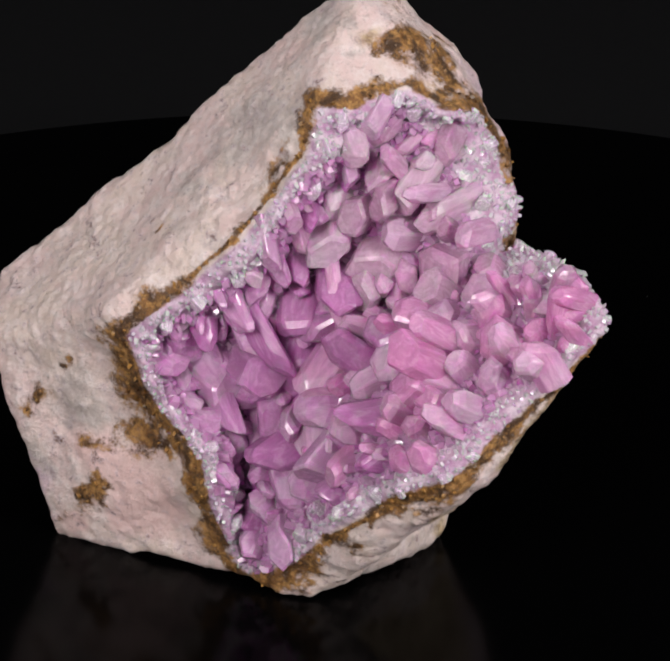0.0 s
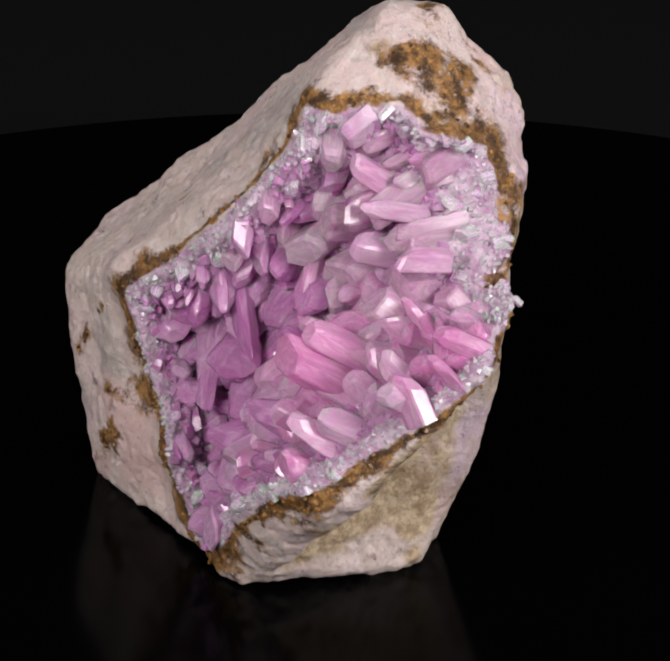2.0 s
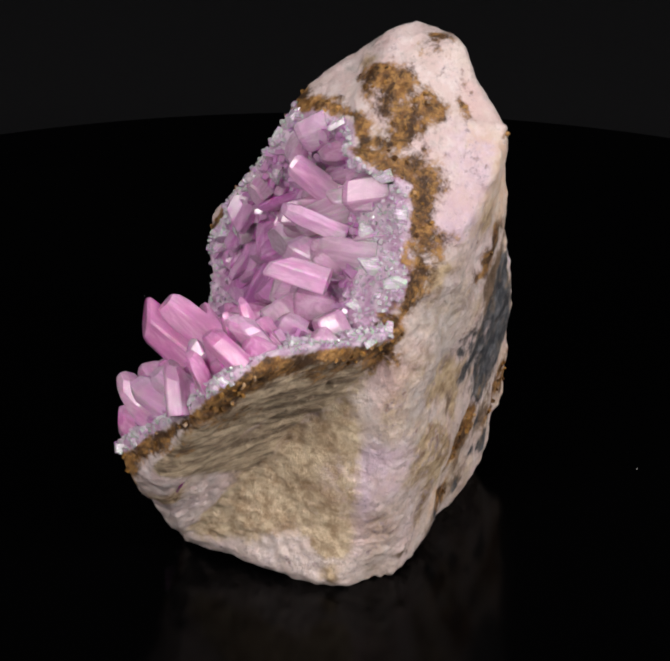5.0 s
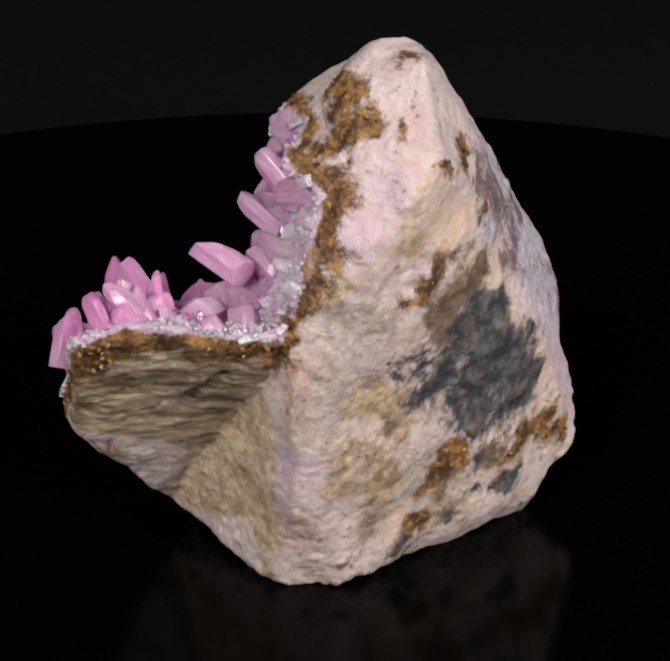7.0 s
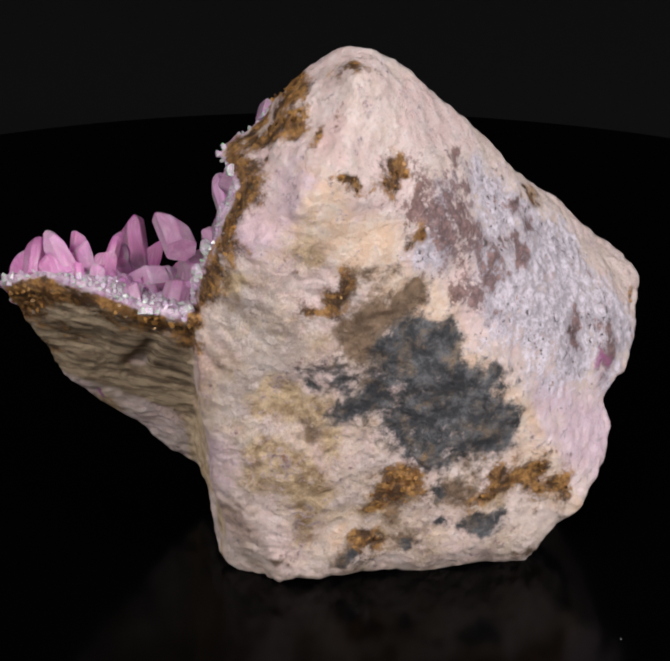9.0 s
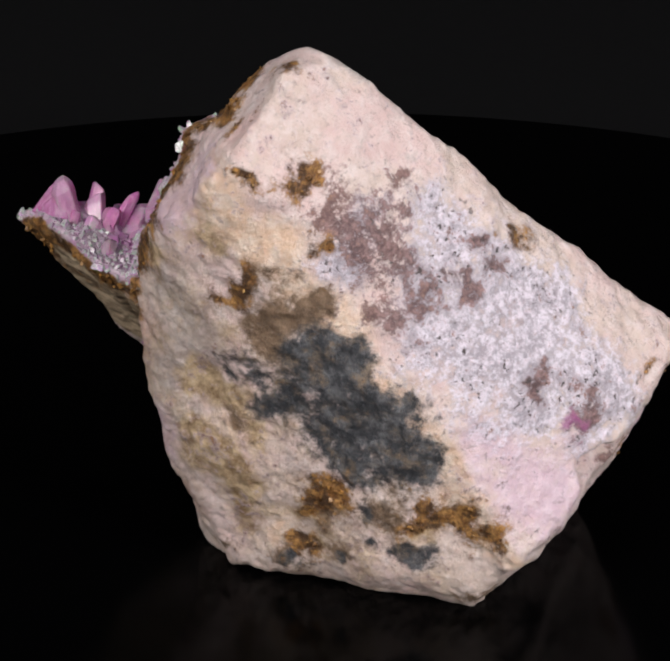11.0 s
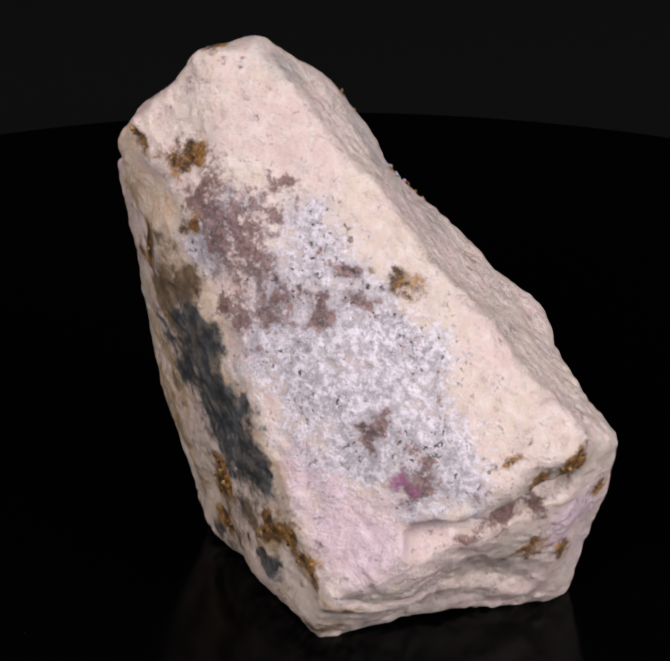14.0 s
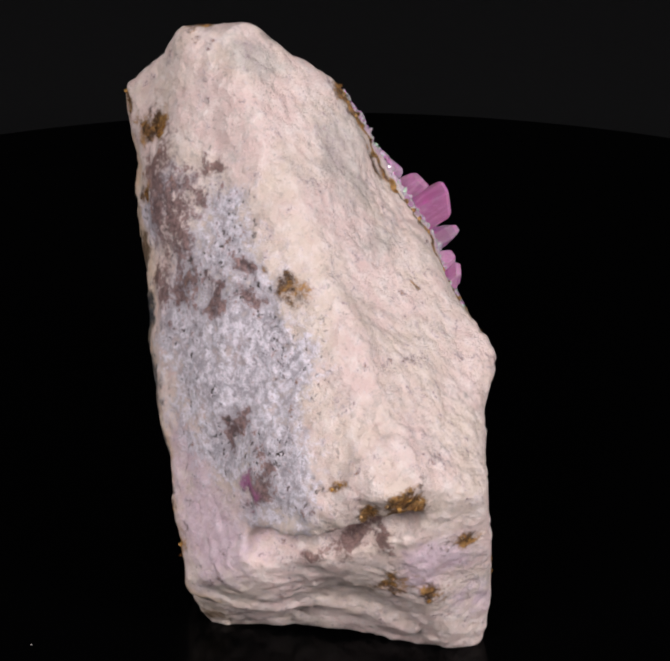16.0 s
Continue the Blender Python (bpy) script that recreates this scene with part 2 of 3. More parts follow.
# the two broken faces that meet under the ledge
LEDGE_FLOOR = (0.733, 0.253, -0.632, -0.56)
LEDGE_TOP = (-0.4525, -0.4816, 0.7506, 2.80)
LEDGE_CREST = (-0.363, 0.021, 0.931, 3.06)
LEDGE_BACK = (0.80, -0.59, -0.13, 1.49)


def rock_body(p):
    faces = []

    def facet(x, y, z, off):
        faces.append((x, y, z, off))

    facet(-0.41, -0.74, 0.53, 3.68)
    facet(0.91, 0.38, -0.15, 1.95)
    facet(-0.30, 0.89, 0.35, 4.26)
    facet(-0.49, -0.86, -0.13, 1.90)
    facet(0.59, -0.23, 0.77, 6.07)
    facet(0.60, 0.78, -0.19, 1.49)
    facet(0.74, -0.34, -0.58, 1.24)
    facet(-0.70, 0.55, -0.46, 2.79)
    facet(-0.65, -0.27, 0.71, 4.90)
    facet(-0.03, -0.71, 0.71, 4.83)
    facet(-0.57, -0.82, 0.05, 2.33)
    facet(-0.46, -0.86, 0.22, 2.72)
    facet(0.44, 0.90, -0.04, 2.22)
    facet(0.51, -0.53, -0.68, 1.02)
    facet(-0.57, 0.48, 0.66, 5.52)
    facet(0.80, 0.06, 0.60, 5.42)
    facet(0.91, 0.21, -0.35, 1.48)
    facet(-0.94, 0.11, -0.31, 3.55)
    facet(-0.54, 0.55, -0.63, 2.15)
    facet(0.45, 0.88, -0.14, 1.86)
    facet(-0.19, -0.93, -0.31, 1.88)
    facet(-0.34, 0.81, 0.49, 4.74)
    facet(0.47, 0.68, -0.56, 1.12)
    facet(0.44, -0.89, -0.09, 3.36)
    facet(-0.63, -0.40, 0.67, 4.57)
    facet(-0.31, -0.78, 0.55, 3.82)
    facet(0.70, 0.69, -0.20, 1.52)
    facet(0.91, 0.04, -0.41, 1.50)
    facet(0.15, 0.10, 0.98, 7.70)
    facet(0.10, 0.93, 0.35, 4.24)
    facet(-0.10, 0.97, 0.20, 3.54)
    d = plane(p, 0, 0, -1, 0)
    for f in faces:
        d = soft_max(d, plane(p, *f), 0.10)
    for x, y, z, reach, deep in DENTS:
        d = d + np.float32(deep) * np.exp(-((p[..., 0] - x) ** 2 + (p[..., 1] - y) ** 2 + (p[..., 2] - z) ** 2) / np.float32(reach * reach))
    # a fissure across the foot of the back
    a, b = np.array((-2.9, 2.75, 1.9), np.float32), np.array((-4.25, 1.55, 2.55), np.float32)
    t = np.clip(((p - a) @ (b - a)) / np.dot(b - a, b - a), 0, 1)
    d = soft_max(d, np.float32(0.24) - np.linalg.norm(p - a - t[..., None] * (b - a), axis=-1), 0.12)
    # a cleft where the ledge meets the body
    a, b = np.array((2.72, -0.45, 3.72), np.float32), np.array((2.15, -1.55, 2.75), np.float32)
    t = np.clip(((p - a) @ (b - a)) / np.dot(b - a, b - a), 0, 1)
    d = soft_max(d, np.float32(0.15) - np.linalg.norm(p - a - t[..., None] * (b - a), axis=-1), 0.06)
    # undercut below the ledge
    under = -soft_max(-plane(p, *LEDGE_FLOOR), -plane(p, *LEDGE_BACK), 0.04)
    above = -soft_max(-plane(p, 0.825, -0.554, -0.11, 1.53), -soft_max(plane(p, *LEDGE_TOP), plane(p, *LEDGE_CREST), 0.1), 0.1)
    return soft_max(soft_max(d, under, 0.06), above, 0.08)


def hollow(p, deep=None):
    """Negative inside the hollow; its sides slope inwards with the depth."""
    deep = -rock_body(p) if deep is None else deep
    wall = -plane(p, -0.15, -0.96, 0.23, 1.16)
    ledge = np.minimum(-plane(p, *LEDGE_TOP), -plane(p, *LEDGE_CREST))
    slope = np.minimum(ledge, -plane(p, -0.76, -0.44, 0.48, 1.66))
    lined = np.maximum(np.maximum(wall, slope), rim_distance(p) + 0.05 + np.float32(0.40) * np.clip(deep, 0, 0.9))
    # broken open above the ledge
    side = np.maximum(-plane(p, 0.417, -0.844, 0.34, 2.60), ledge)
    side = np.maximum(side, plane(p, 0, 0.423, 0.906, 5.62))
    return np.minimum(lined, side)


def ridge_back(p):
    return np.maximum(np.maximum(plane(p, 0.10, 0.93, 0.35, 4.24), plane(p, -0.10, 0.97, 0.20, 3.54)), plane(p, 0.44, 0.90, -0.04, 2.22))


def ridge_side(p):
    return np.maximum(np.maximum(plane(p, 0.60, 0.78, -0.19, 1.43), plane(p, 0.70, 0.69, -0.20, 1.45)), plane(p, 0.47, 0.68, -0.56, 1.05))


def rock_field(p):
    warp = p + np.stack([lumps(p, 0.55, s) for s in (1, 2, 3)], -1) * np.float32(0.13)
    d = rock_body(warp)
    # the crest between the back and the side
    d = d - np.float32(0.07) * np.exp(-((ridge_side(warp) - ridge_back(warp) + np.float32(0.05)) / np.float32(0.13)) ** 2) * (warp[..., 1] > 0.8)
    d = soft_max(d, -hollow(warp, -d), 0.08)
    rough = np.float32(0.35) + np.abs(lumps(p, 1.4, 8)) * np.float32(1.8)
    crags = np.float32(0.25) - np.abs(lumps(p, 0.34, 5))
    pits = np.abs(lumps(p, 0.16, 6)) - np.float32(0.2)
    return d + lumps(p, 1.1, 4) * np.float32(0.13) - rough * (crags * np.float32(0.05) + pits * np.float32(0.06)) + lumps(p, 0.2, 9) * np.float32(0.028) + lumps(p, 0.085, 7) * np.float32(0.04)


def surface_net(field, low, high, step):
    """The zero surface of a field on a grid: one vertex in each crossed cell, one quad for each crossed edge."""
    n = [int((b - a) / step) + 1 for a, b in zip(low, high)]
    axes = [np.float32(low[k]) + np.float32(step) * np.arange(n[k], dtype=np.float32) for k in range(3)]
    vals = np.empty(n, np.float32)
    for s in range(0, n[0], 12):
        vals[s:s + 12] = field(np.stack(np.meshgrid(axes[0][s:s + 12], axes[1], axes[2], indexing="ij"), -1))
    neg = vals < 0
    corner = lambda a, dx, dy, dz: a[dx:n[0] - 1 + dx, dy:n[1] - 1 + dy, dz:n[2] - 1 + dz]
    offs = [(i, j, k) for i in (0, 1) for j in (0, 1) for k in (0, 1)]
    count = sum(corner(neg, *o).astype(np.int8) for o in offs)
    cells = np.argwhere((count > 0) & (count < 8))
    index = np.full((n[0] - 1, n[1] - 1, n[2] - 1), -1, np.int32)
    index[tuple(cells.T)] = np.arange(len(cells))
    total, hits = np.zeros((len(cells), 3), np.float32), np.zeros((len(cells), 1), np.float32)
    for o in offs:
        for ax in range(3):
            if o[ax] == 0:
                e = list(o)
                e[ax] = 1
                a, b = vals[tuple((cells + o).T)], vals[tuple((cells + e).T)]
                cross = (a < 0) != (b < 0)
                t = np.where(cross, a / np.where(cross, a - b, 1), 0)
                at = np.tile(np.array(o, np.float32), (len(cells), 1))
                at[:, ax] = t
                total += at * cross[:, None]
                hits += cross[:, None]
    verts = (cells + total / hits) * step + np.array(low, np.float32)
    quads = []
    for ax in range(3):
        b, c = (ax + 1) % 3, (ax + 2) % 3
        lo, hi = [slice(1, m - 1) for m in n], [slice(1, m - 1) for m in n]
        lo[ax], hi[ax] = slice(0, n[ax] - 1), slice(1, n[ax])
        first, second = neg[tuple(lo)], neg[tuple(hi)]
        edges = np.argwhere(first != second)
        start = np.array([1, 1, 1])
        start[ax] = 0
        flip = first[tuple(edges.T)]
        edges = edges + start
        ring = []
        for db, dc in ((1, 1), (0, 1), (0, 0), (1, 0)):
            e = edges.copy()
            e[:, b] -= db
            e[:, c] -= dc
            ring.append(index[tuple(e.T)])
        ring = np.stack(ring, 1)
        quads.append(np.where(flip[:, None], ring, ring[:, ::-1]))
    return verts, np.concatenate(quads)


def fill_mesh(name, verts, quads):
    data = bpy.data.meshes.new(name)
    data.vertices.add(len(verts))
    data.vertices.foreach_set("co", np.ascontiguousarray(verts, np.float32).ravel())
    data.loops.add(quads.size)
    data.loops.foreach_set("vertex_index", np.ascontiguousarray(quads, np.int32).ravel())
    data.polygons.add(len(quads))
    data.polygons.foreach_set("loop_start", np.arange(0, quads.size, 4, dtype=np.int32))
    data.polygons.foreach_set("loop_total", np.full(len(quads), 4, np.int32))
    data.update()
    data.validate()
    return data


def add_mask(data, name, values):
    layer = data.attributes.new(name, "FLOAT", "POINT")
    layer.data.foreach_set("value", np.ascontiguousarray(np.clip(values, 0, 1), np.float32))


def blots(p, *spots):
    """Stains that run into one another: 0.5 at the edge of each, 1 at its heart."""
    left = np.ones(len(p), np.float32)
    for x, y, z, radius in spots:
        d = ((p[:, 0] - x) ** 2 + (p[:, 1] - y) ** 2 + (p[:, 2] - z) ** 2) / (radius * radius)
        left *= 1 - np.exp(-0.69 * d)
    return 1 - left


def host_rock(parent):
    verts, quads = surface_net(rock_field, (-5.0, -3.9, -0.15), (4.2, 3.9, 8.4), STEP)
    data = fill_mesh("host_rock", verts * 0.01, quads)
    data.materials.append(ROCK)
    data.shade_smooth()
    rim = rim_distance(verts)
    gap = hollow(verts)
    add_mask(data, "druse", np.clip(1.0 - (gap - 0.06) * 5.0, 0, 1))
    slope = np.empty(len(verts) * 3, np.float32)
    data.vertices.foreach_get("normal", slope)
    slope = slope.reshape(-1, 3)
    wide = np.maximum(0.12 + 0.06 * (verts[:, 0] > 0.6) + 0.36 * lumps(verts, 0.6, 11) + 0.22 * lumps(verts, 0.2, 12), 0.03)
    band = np.clip(1.0 - 0.5 * np.abs(gap - 0.24) / wide, 0, 1) * np.clip((gap - 0.08) * 14, 0, 1)
    at = verts + np.stack([lumps(verts, 0.75, s) * 0.55 + lumps(verts, 0.26, s + 4) * 0.30 + lumps(verts, 0.11, s + 8) * 0.14 for s in (31, 32, 33)], -1)
    # scattered stains: places and radii
    rust = blots(at)
    rust = np.maximum(rust, blots(at, (1.21, 0.68, 7.08, 0.23), (1.55, 0.68, 6.85, 0.22), (1.71, 0.18, 6.66, 0.23), (2.03, 0.22, 6.33, 0.22), (2.08, 0.30, 5.90, 0.20), (2.11, 0.22, 5.51, 0.20), (2.26, 0.16, 5.09, 0.24), (2.43, 0.08, 4.61, 0.21), (2.46, 0.16, 4.16, 0.21), (0.64, 0.23, 7.02, 0.20), (1.19, 0.32, 7.03, 0.23), (0.96, 0.36, 7.12, 0.19), (1.04, 0.51, 7.14, 0.23), (1.5, 0.9, 6.9, 0.28), (1.77, 0.52, 6.71, 0.24), (2.1, 0.2, 5.6, 0.26), (2.10, 0.15, 5.15, 0.24), (2.33, 0.03, 4.73, 0.23), (2.34, -0.03, 4.15, 0.20), (0.87, 1.37, 7.56, 0.20), (1.46, 1.59, 6.89, 0.15), (1.76, 1.73, 4.87, 0.21)))
    rust = np.maximum(rust, blots(at, (0.66, 2.26, 5.53, 0.14), (1.05, 2.10, 6.23, 0.12), (-0.9, 2.8, 1.5, 0.27), (-1.52, 3.05, 1.26, 0.24), (0.47, 1.82, 1.70, 0.24), (0.73, 1.59, 1.44, 0.20), (0.69, 1.53, 0.58, 0.20), (1.42, -2.04, 3.63, 0.18), (1.32, -1.53, 3.58, 0.17), (2.77, -2.06, 4.12, 0.14), (3.67, -2.26, 4.18, 0.18), (3.37, -2.60, 3.72, 0.09), (1.70, 1.78, 4.86, 0.18), (1.86, 1.58, 4.77, 0.14), (0.53, 1.77, 1.67, 0.21), (0.76, 1.55, 1.34, 0.17), (-0.39, 2.55, 1.52, 0.24), (-0.89, 2.78, 1.44, 0.23), (-1.41, 3.01, 1.26, 0.23), (1.40, 2.02, 6.37, 0.14), (1.01, 2.12, 6.22, 0.23), (0.67, 2.14, 6.30, 0.17)))
    rust = np.maximum(rust, blots(at, (0.73, 2.24, 5.53, 0.14), (-1.96, 1.93, 4.85, 0.20), (-1.77, 1.99, 5.09, 0.12), (-3.78, 2.23, 3.14, 0.14), (-4.42, 1.65, 2.71, 0.23), (-4.24, 1.94, 2.73, 0.15), (-4.58, 1.47, 2.92, 0.22), (-4.43, 0.56, 2.16, 0.18), (-3.66, 1.51, 1.37, 0.24), (-3.18, 1.56, 0.93, 0.18), (-4.00, 0.98, 1.17, 0.20), (-2.67, -0.55, 2.02, 0.17), (-2.97, -0.54, 1.62, 0.14), (-1.93, -1.25, 2.21, 0.17), (-3.49, -0.14, 2.80, 0.12), (-3.94, 0.08, 2.26, 0.15), (-3.74, -0.17, 0.52, 0.15), (-0.32, -2.02, 0.27, 0.18), (-2.50, 0.96, 4.70, 0.11), (-2.23, 0.03, 4.54, 0.07), (-2.43, -0.66, 1.78, 0.24), (-2.13, -0.85, 1.74, 0.18)))
    rust = np.maximum(rust, blots(at, (-2.79, -0.52, 1.77, 0.15), (-3.30, -0.38, 0.84, 0.21), (-4.13, 0.11, 1.99, 0.17), (-3.14, -0.52, 1.04, 0.14), (0.61, 0.21, 7.02, 0.17), (-0.13, -2.06, 0.57, 0.17), (0.29, -2.45, 1.19, 0.15), (0.85, -2.89, 1.91, 0.15), (1.29, -3.08, 2.28, 0.15)))
    slate = blots(at)
    slate = np.maximum(slate, blots(at, (0.76, 1.37, 0.39, 0.17), (0.15, 1.76, 0.63, 0.11), (-0.39, 2.35, 0.98, 0.15), (-1.44, 3.00, 0.77, 0.15), (0.61, 2.2, 3.64, 0.30), (0.9, 1.9, 3.2, 0.26), (-0.26, 2.62, 2.43, 0.28), (-0.42, 2.72, 2.15, 0.2), (0.83, 2.05, 3.99, 0.24), (0.05, 2.22, 1.54, 0.15), (-0.60, 2.50, 0.95, 0.14), (-0.29, 2.77, 3.11, 0.23), (0.2, 2.4, 3.2, 0.47), (-0.1, 2.6, 2.6, 0.43), (0.4, 2.2, 2.7, 0.38), (1.4, 1.7, 3.6, 0.29), (1.2, 1.7, 3.0, 0.28), (0.3, 2.1, 2.1, 0.29), (0.7, 2.2, 3.6, 0.33), (-0.24, 2.56, 2.11, 0.21), (-0.34, 2.31, 0.94, 0.20), (0.54, 1.30, 0.19, 0.18), (0.10, 1.77, 0.55, 0.14), (0.35, 2.37, 3.81, 0.23)))
    brown = blots(at)
    brown = np.maximum(brown, blots(at, (1.2, 1.9, 4.3, 0.26), (0.96, 2.11, 4.65, 0.21), (0.61, 1.70, 1.66, 0.23), (-0.04, 2.31, 1.60, 0.23), (-1.27, 2.93, 1.28, 0.21), (-0.94, 2.82, 1.60, 0.23), (0.50, 1.72, 1.26, 0.23), (0.15, 1.79, 0.71, 0.23), (1.61, 1.81, 4.85, 0.18), (1.32, 1.68, 4.05, 0.20), (1.09, 1.80, 3.75, 0.18), (-1.30, 2.76, 0.33, 0.18), (-0.45, 2.05, 0.27, 0.23), (0.82, 1.35, 0.48, 0.23), (1.32, 1.81, 4.33, 0.23), (0.93, 2.08, 4.41, 0.23), (1.23, 2.01, 4.65, 0.23), (0.71, 2.19, 4.51, 0.23), (1.49, 1.26, 2.62, 0.15), (1.54, 0.72, 0.60, 0.12)))
    grey = blots(at)
    grey = np.maximum(grey, blots(at, (2.0, 1.2, 4.0, 0.35), (2.13, 0.86, 3.26, 0.21), (2.29, 1.12, 4.51, 0.21), (1.82, 1.50, 4.50, 0.21), (-0.1, 1.2, 7.4, 0.26), (2.1, 0.9, 3.4, 0.35), (2.3, 1.1, 4.4, 0.35), (2.0, 1.1, 3.8, 0.29), (2.03, 0.67, 2.48, 0.23), (2.23, 0.68, 3.00, 0.21), (-0.04, 1.29, 7.41, 0.23), (-0.13, 1.39, 7.28, 0.13), (-3.91, 0.03, 1.29, 0.23), (-3.4, -0.3, 2.4, 0.29), (-3.14, -0.38, 2.10, 0.23), (-1.8, 0.4, 5.2, 0.29), (0.14, 0.27, 7.03, 0.13), (0.20, 0.69, 7.30, 0.15), (-0.7, 0.3, 6.3, 0.35), (-1.1, 0.3, 5.8, 0.35), (-0.3, -0.3, 6.3, 0.29), (-0.0, 0.9, 7.3, 0.26)))
    tan = blots(at)
    tan = np.maximum(tan, blots(at, (1.7, 1.0, 1.8, 0.33), (1.8, 1.1, 3.1, 0.29), (0.8, 1.5, 1.3, 0.29), (1.26, 1.49, 2.54, 0.23), (-0.6, 2.6, 1.3, 0.26), (0.46, 1.60, 0.60, 0.23), (-0.24, 2.09, 0.48, 0.23), (2.00, 0.72, 2.22, 0.23), (1.47, 0.91, 1.12, 0.23), (2.1, 1.6, 5.5, 0.29), (1.8, 0.9, 1.9, 0.47), (1.6, 1.3, 3.0, 0.35), (2.4, 1.0, 4.8, 0.29), (1.43, 2.02, 5.27, 0.23), (0.43, 1.78, 1.17, 0.23), (1.52, 0.93, 1.31, 0.23), (1.49, 1.12, 1.94, 0.21), (1.76, 1.24, 3.35, 0.23), (1.8, 1.8, 5.7, 0.35), (1.94, 0.60, 1.65, 0.17), (3.0, -1.7, 3.5, 0.58), (2.5, -1.1, 3.4, 0.52)))
    tan = np.maximum(tan, blots(at, (2.6, -2.0, 2.9, 0.29), (1.9, -1.6, 2.3, 0.41), (1.4, -0.9, 1.7, 0.47), (1.1, -1.2, 1.0, 0.35), (1.8, -0.5, 2.5, 0.26), (3.1, -2.3, 3.3, 0.29), (1.6, -0.8, 2.3, 0.52), (1.4, -1.0, 1.7, 0.47), (2.2, -0.4, 3.1, 0.29), (1.8, -2.5, 1.7, 0.29), (3.6, -2.0, 4.3, 0.29), (1.15, -1.31, 1.34, 0.23), (1.46, -0.47, 0.20, 0.23), (0.48, 0.43, 7.21, 0.23)))
    plum = blots(at)
    plum = np.maximum(plum, blots(at, (0.58, 2.17, 6.00, 0.23), (-0.00, 2.47, 5.14, 0.23), (-0.49, 2.36, 5.05, 0.23), (-0.73, 2.56, 4.33, 0.15), (-1.48, 2.23, 4.79, 0.15), (-1.00, 2.33, 4.81, 0.14), (0.04, 2.53, 4.31, 0.18), (-2.26, 2.61, 3.52, 0.12), (-2.78, 2.76, 2.64, 0.18), (0.3, 2.3, 5.8, 0.34), (-0.22, 2.11, 5.98, 0.21), (-0.34, 2.28, 5.59, 0.21), (-0.2, 2.4, 5.0, 0.26), (-0.1, 2.5, 4.6, 0.26), (-0.35, 2.64, 4.21, 0.23), (0.01, 2.43, 5.42, 0.21), (-1.29, 2.16, 5.09, 0.17), (-1.14, 2.40, 4.54, 0.18), (-0.58, 2.47, 4.63, 0.23), (-2.03, 2.77, 3.37, 0.15), (-2.18, 2.72, 3.36, 0.12), (-2.50, 2.64, 3.19, 0.15)))
    plum = np.maximum(plum, blots(at, (-2.67, 2.69, 2.78, 0.20), (-2.93, 2.69, 2.84, 0.15), (-2.61, 2.83, 2.52, 0.15), (-2.60, 2.98, 2.22, 0.14), (-3.65, 1.99, 2.15, 0.20), (-3.40, 2.31, 1.93, 0.23), (-3.87, 1.77, 2.22, 0.14), (-3.52, 2.11, 2.10, 0.22), (-4.08, 1.83, 2.19, 0.20), (-3.17, 2.53, 1.85, 0.18), (-3.73, 1.86, 2.22, 0.18), (-3.70, 2.48, 2.69, 0.11)))
    frost = blots(at)
    frost = np.maximum(frost, blots(at, (-0.8, 2.1, 5.5, 0.29), (0.06, 2.29, 5.77, 0.20), (-0.8, 2.4, 4.9, 0.58), (-1.4, 2.4, 4.4, 0.64), (-2.1, 2.5, 3.8, 0.64), (-1.3, 2.7, 3.8, 0.58), (-2.4, 2.6, 3.3, 0.58), (-3.0, 2.6, 3.0, 0.47), (-0.7, 2.7, 4.0, 0.41), (-3.4, 2.6, 2.8, 0.29), (-2.78, 2.91, 2.28, 0.23), (-2.6, 2.1, 4.2, 0.29), (0.22, 2.50, 5.24, 0.23), (0.04, 2.26, 5.80, 0.23), (0.5, 2.4, 5.3, 0.35), (-1.2, 2.2, 4.9, 0.35), (-1.7, 2.5, 4.2, 0.41), (-1.9, 2.8, 3.4, 0.41)))
    lilac = blots(at)
    lilac = np.maximum(lilac, blots(at, (-2.0, 3.1, 2.2, 0.58), (-2.3, 3.1, 1.7, 0.47), (-2.5, 2.9, 2.5, 0.29), (-2.6, 3.1, 1.8, 0.27), (-4.2, 1.3, 1.9, 0.29), (-4.0, 1.2, 1.5, 0.29), (-1.5, 3.0, 2.7, 0.35), (-4.3, 0.8, 1.8, 0.35), (-4.06, 0.28, 0.95, 0.23), (2.5, 1.1, 5.6, 0.35), (1.9, 1.3, 6.3, 0.35), (2.3, 0.1, 2.1, 0.41), (2.1, -0.2, 1.8, 0.29)))
    peach = blots(at)
    peach = np.maximum(peach, blots(at, (1.78, 1.85, 5.95, 0.13), (1.36, 2.01, 5.53, 0.12), (1.01, 2.17, 5.10, 0.13), (0.64, 2.21, 4.57, 0.13), (0.27, 2.41, 4.04, 0.13), (-0.12, 2.67, 3.61, 0.13), (-0.35, 2.80, 3.22, 0.13), (-0.66, 2.87, 2.56, 0.13), (-0.99, 2.94, 1.97, 0.15), (-1.28, 2.94, 1.39, 0.15), (-1.56, 3.06, 0.99, 0.15), (-1.56, 2.88, 0.44, 0.14), (1.52, 1.94, 5.64, 0.23), (2.01, 1.76, 6.11, 0.23), (2.20, 1.50, 5.65, 0.23), (2.36, 1.21, 5.33, 0.17), (-1.44, 3.12, 1.65, 0.12), (-0.90, 2.90, 1.93, 0.10), (2.27, 0.57, 2.74, 0.14), (1.04, 1.29, 0.95, 0.23), (0.86, 1.85, 2.54, 0.15), (3.34, -1.57, 4.31, 0.17)))
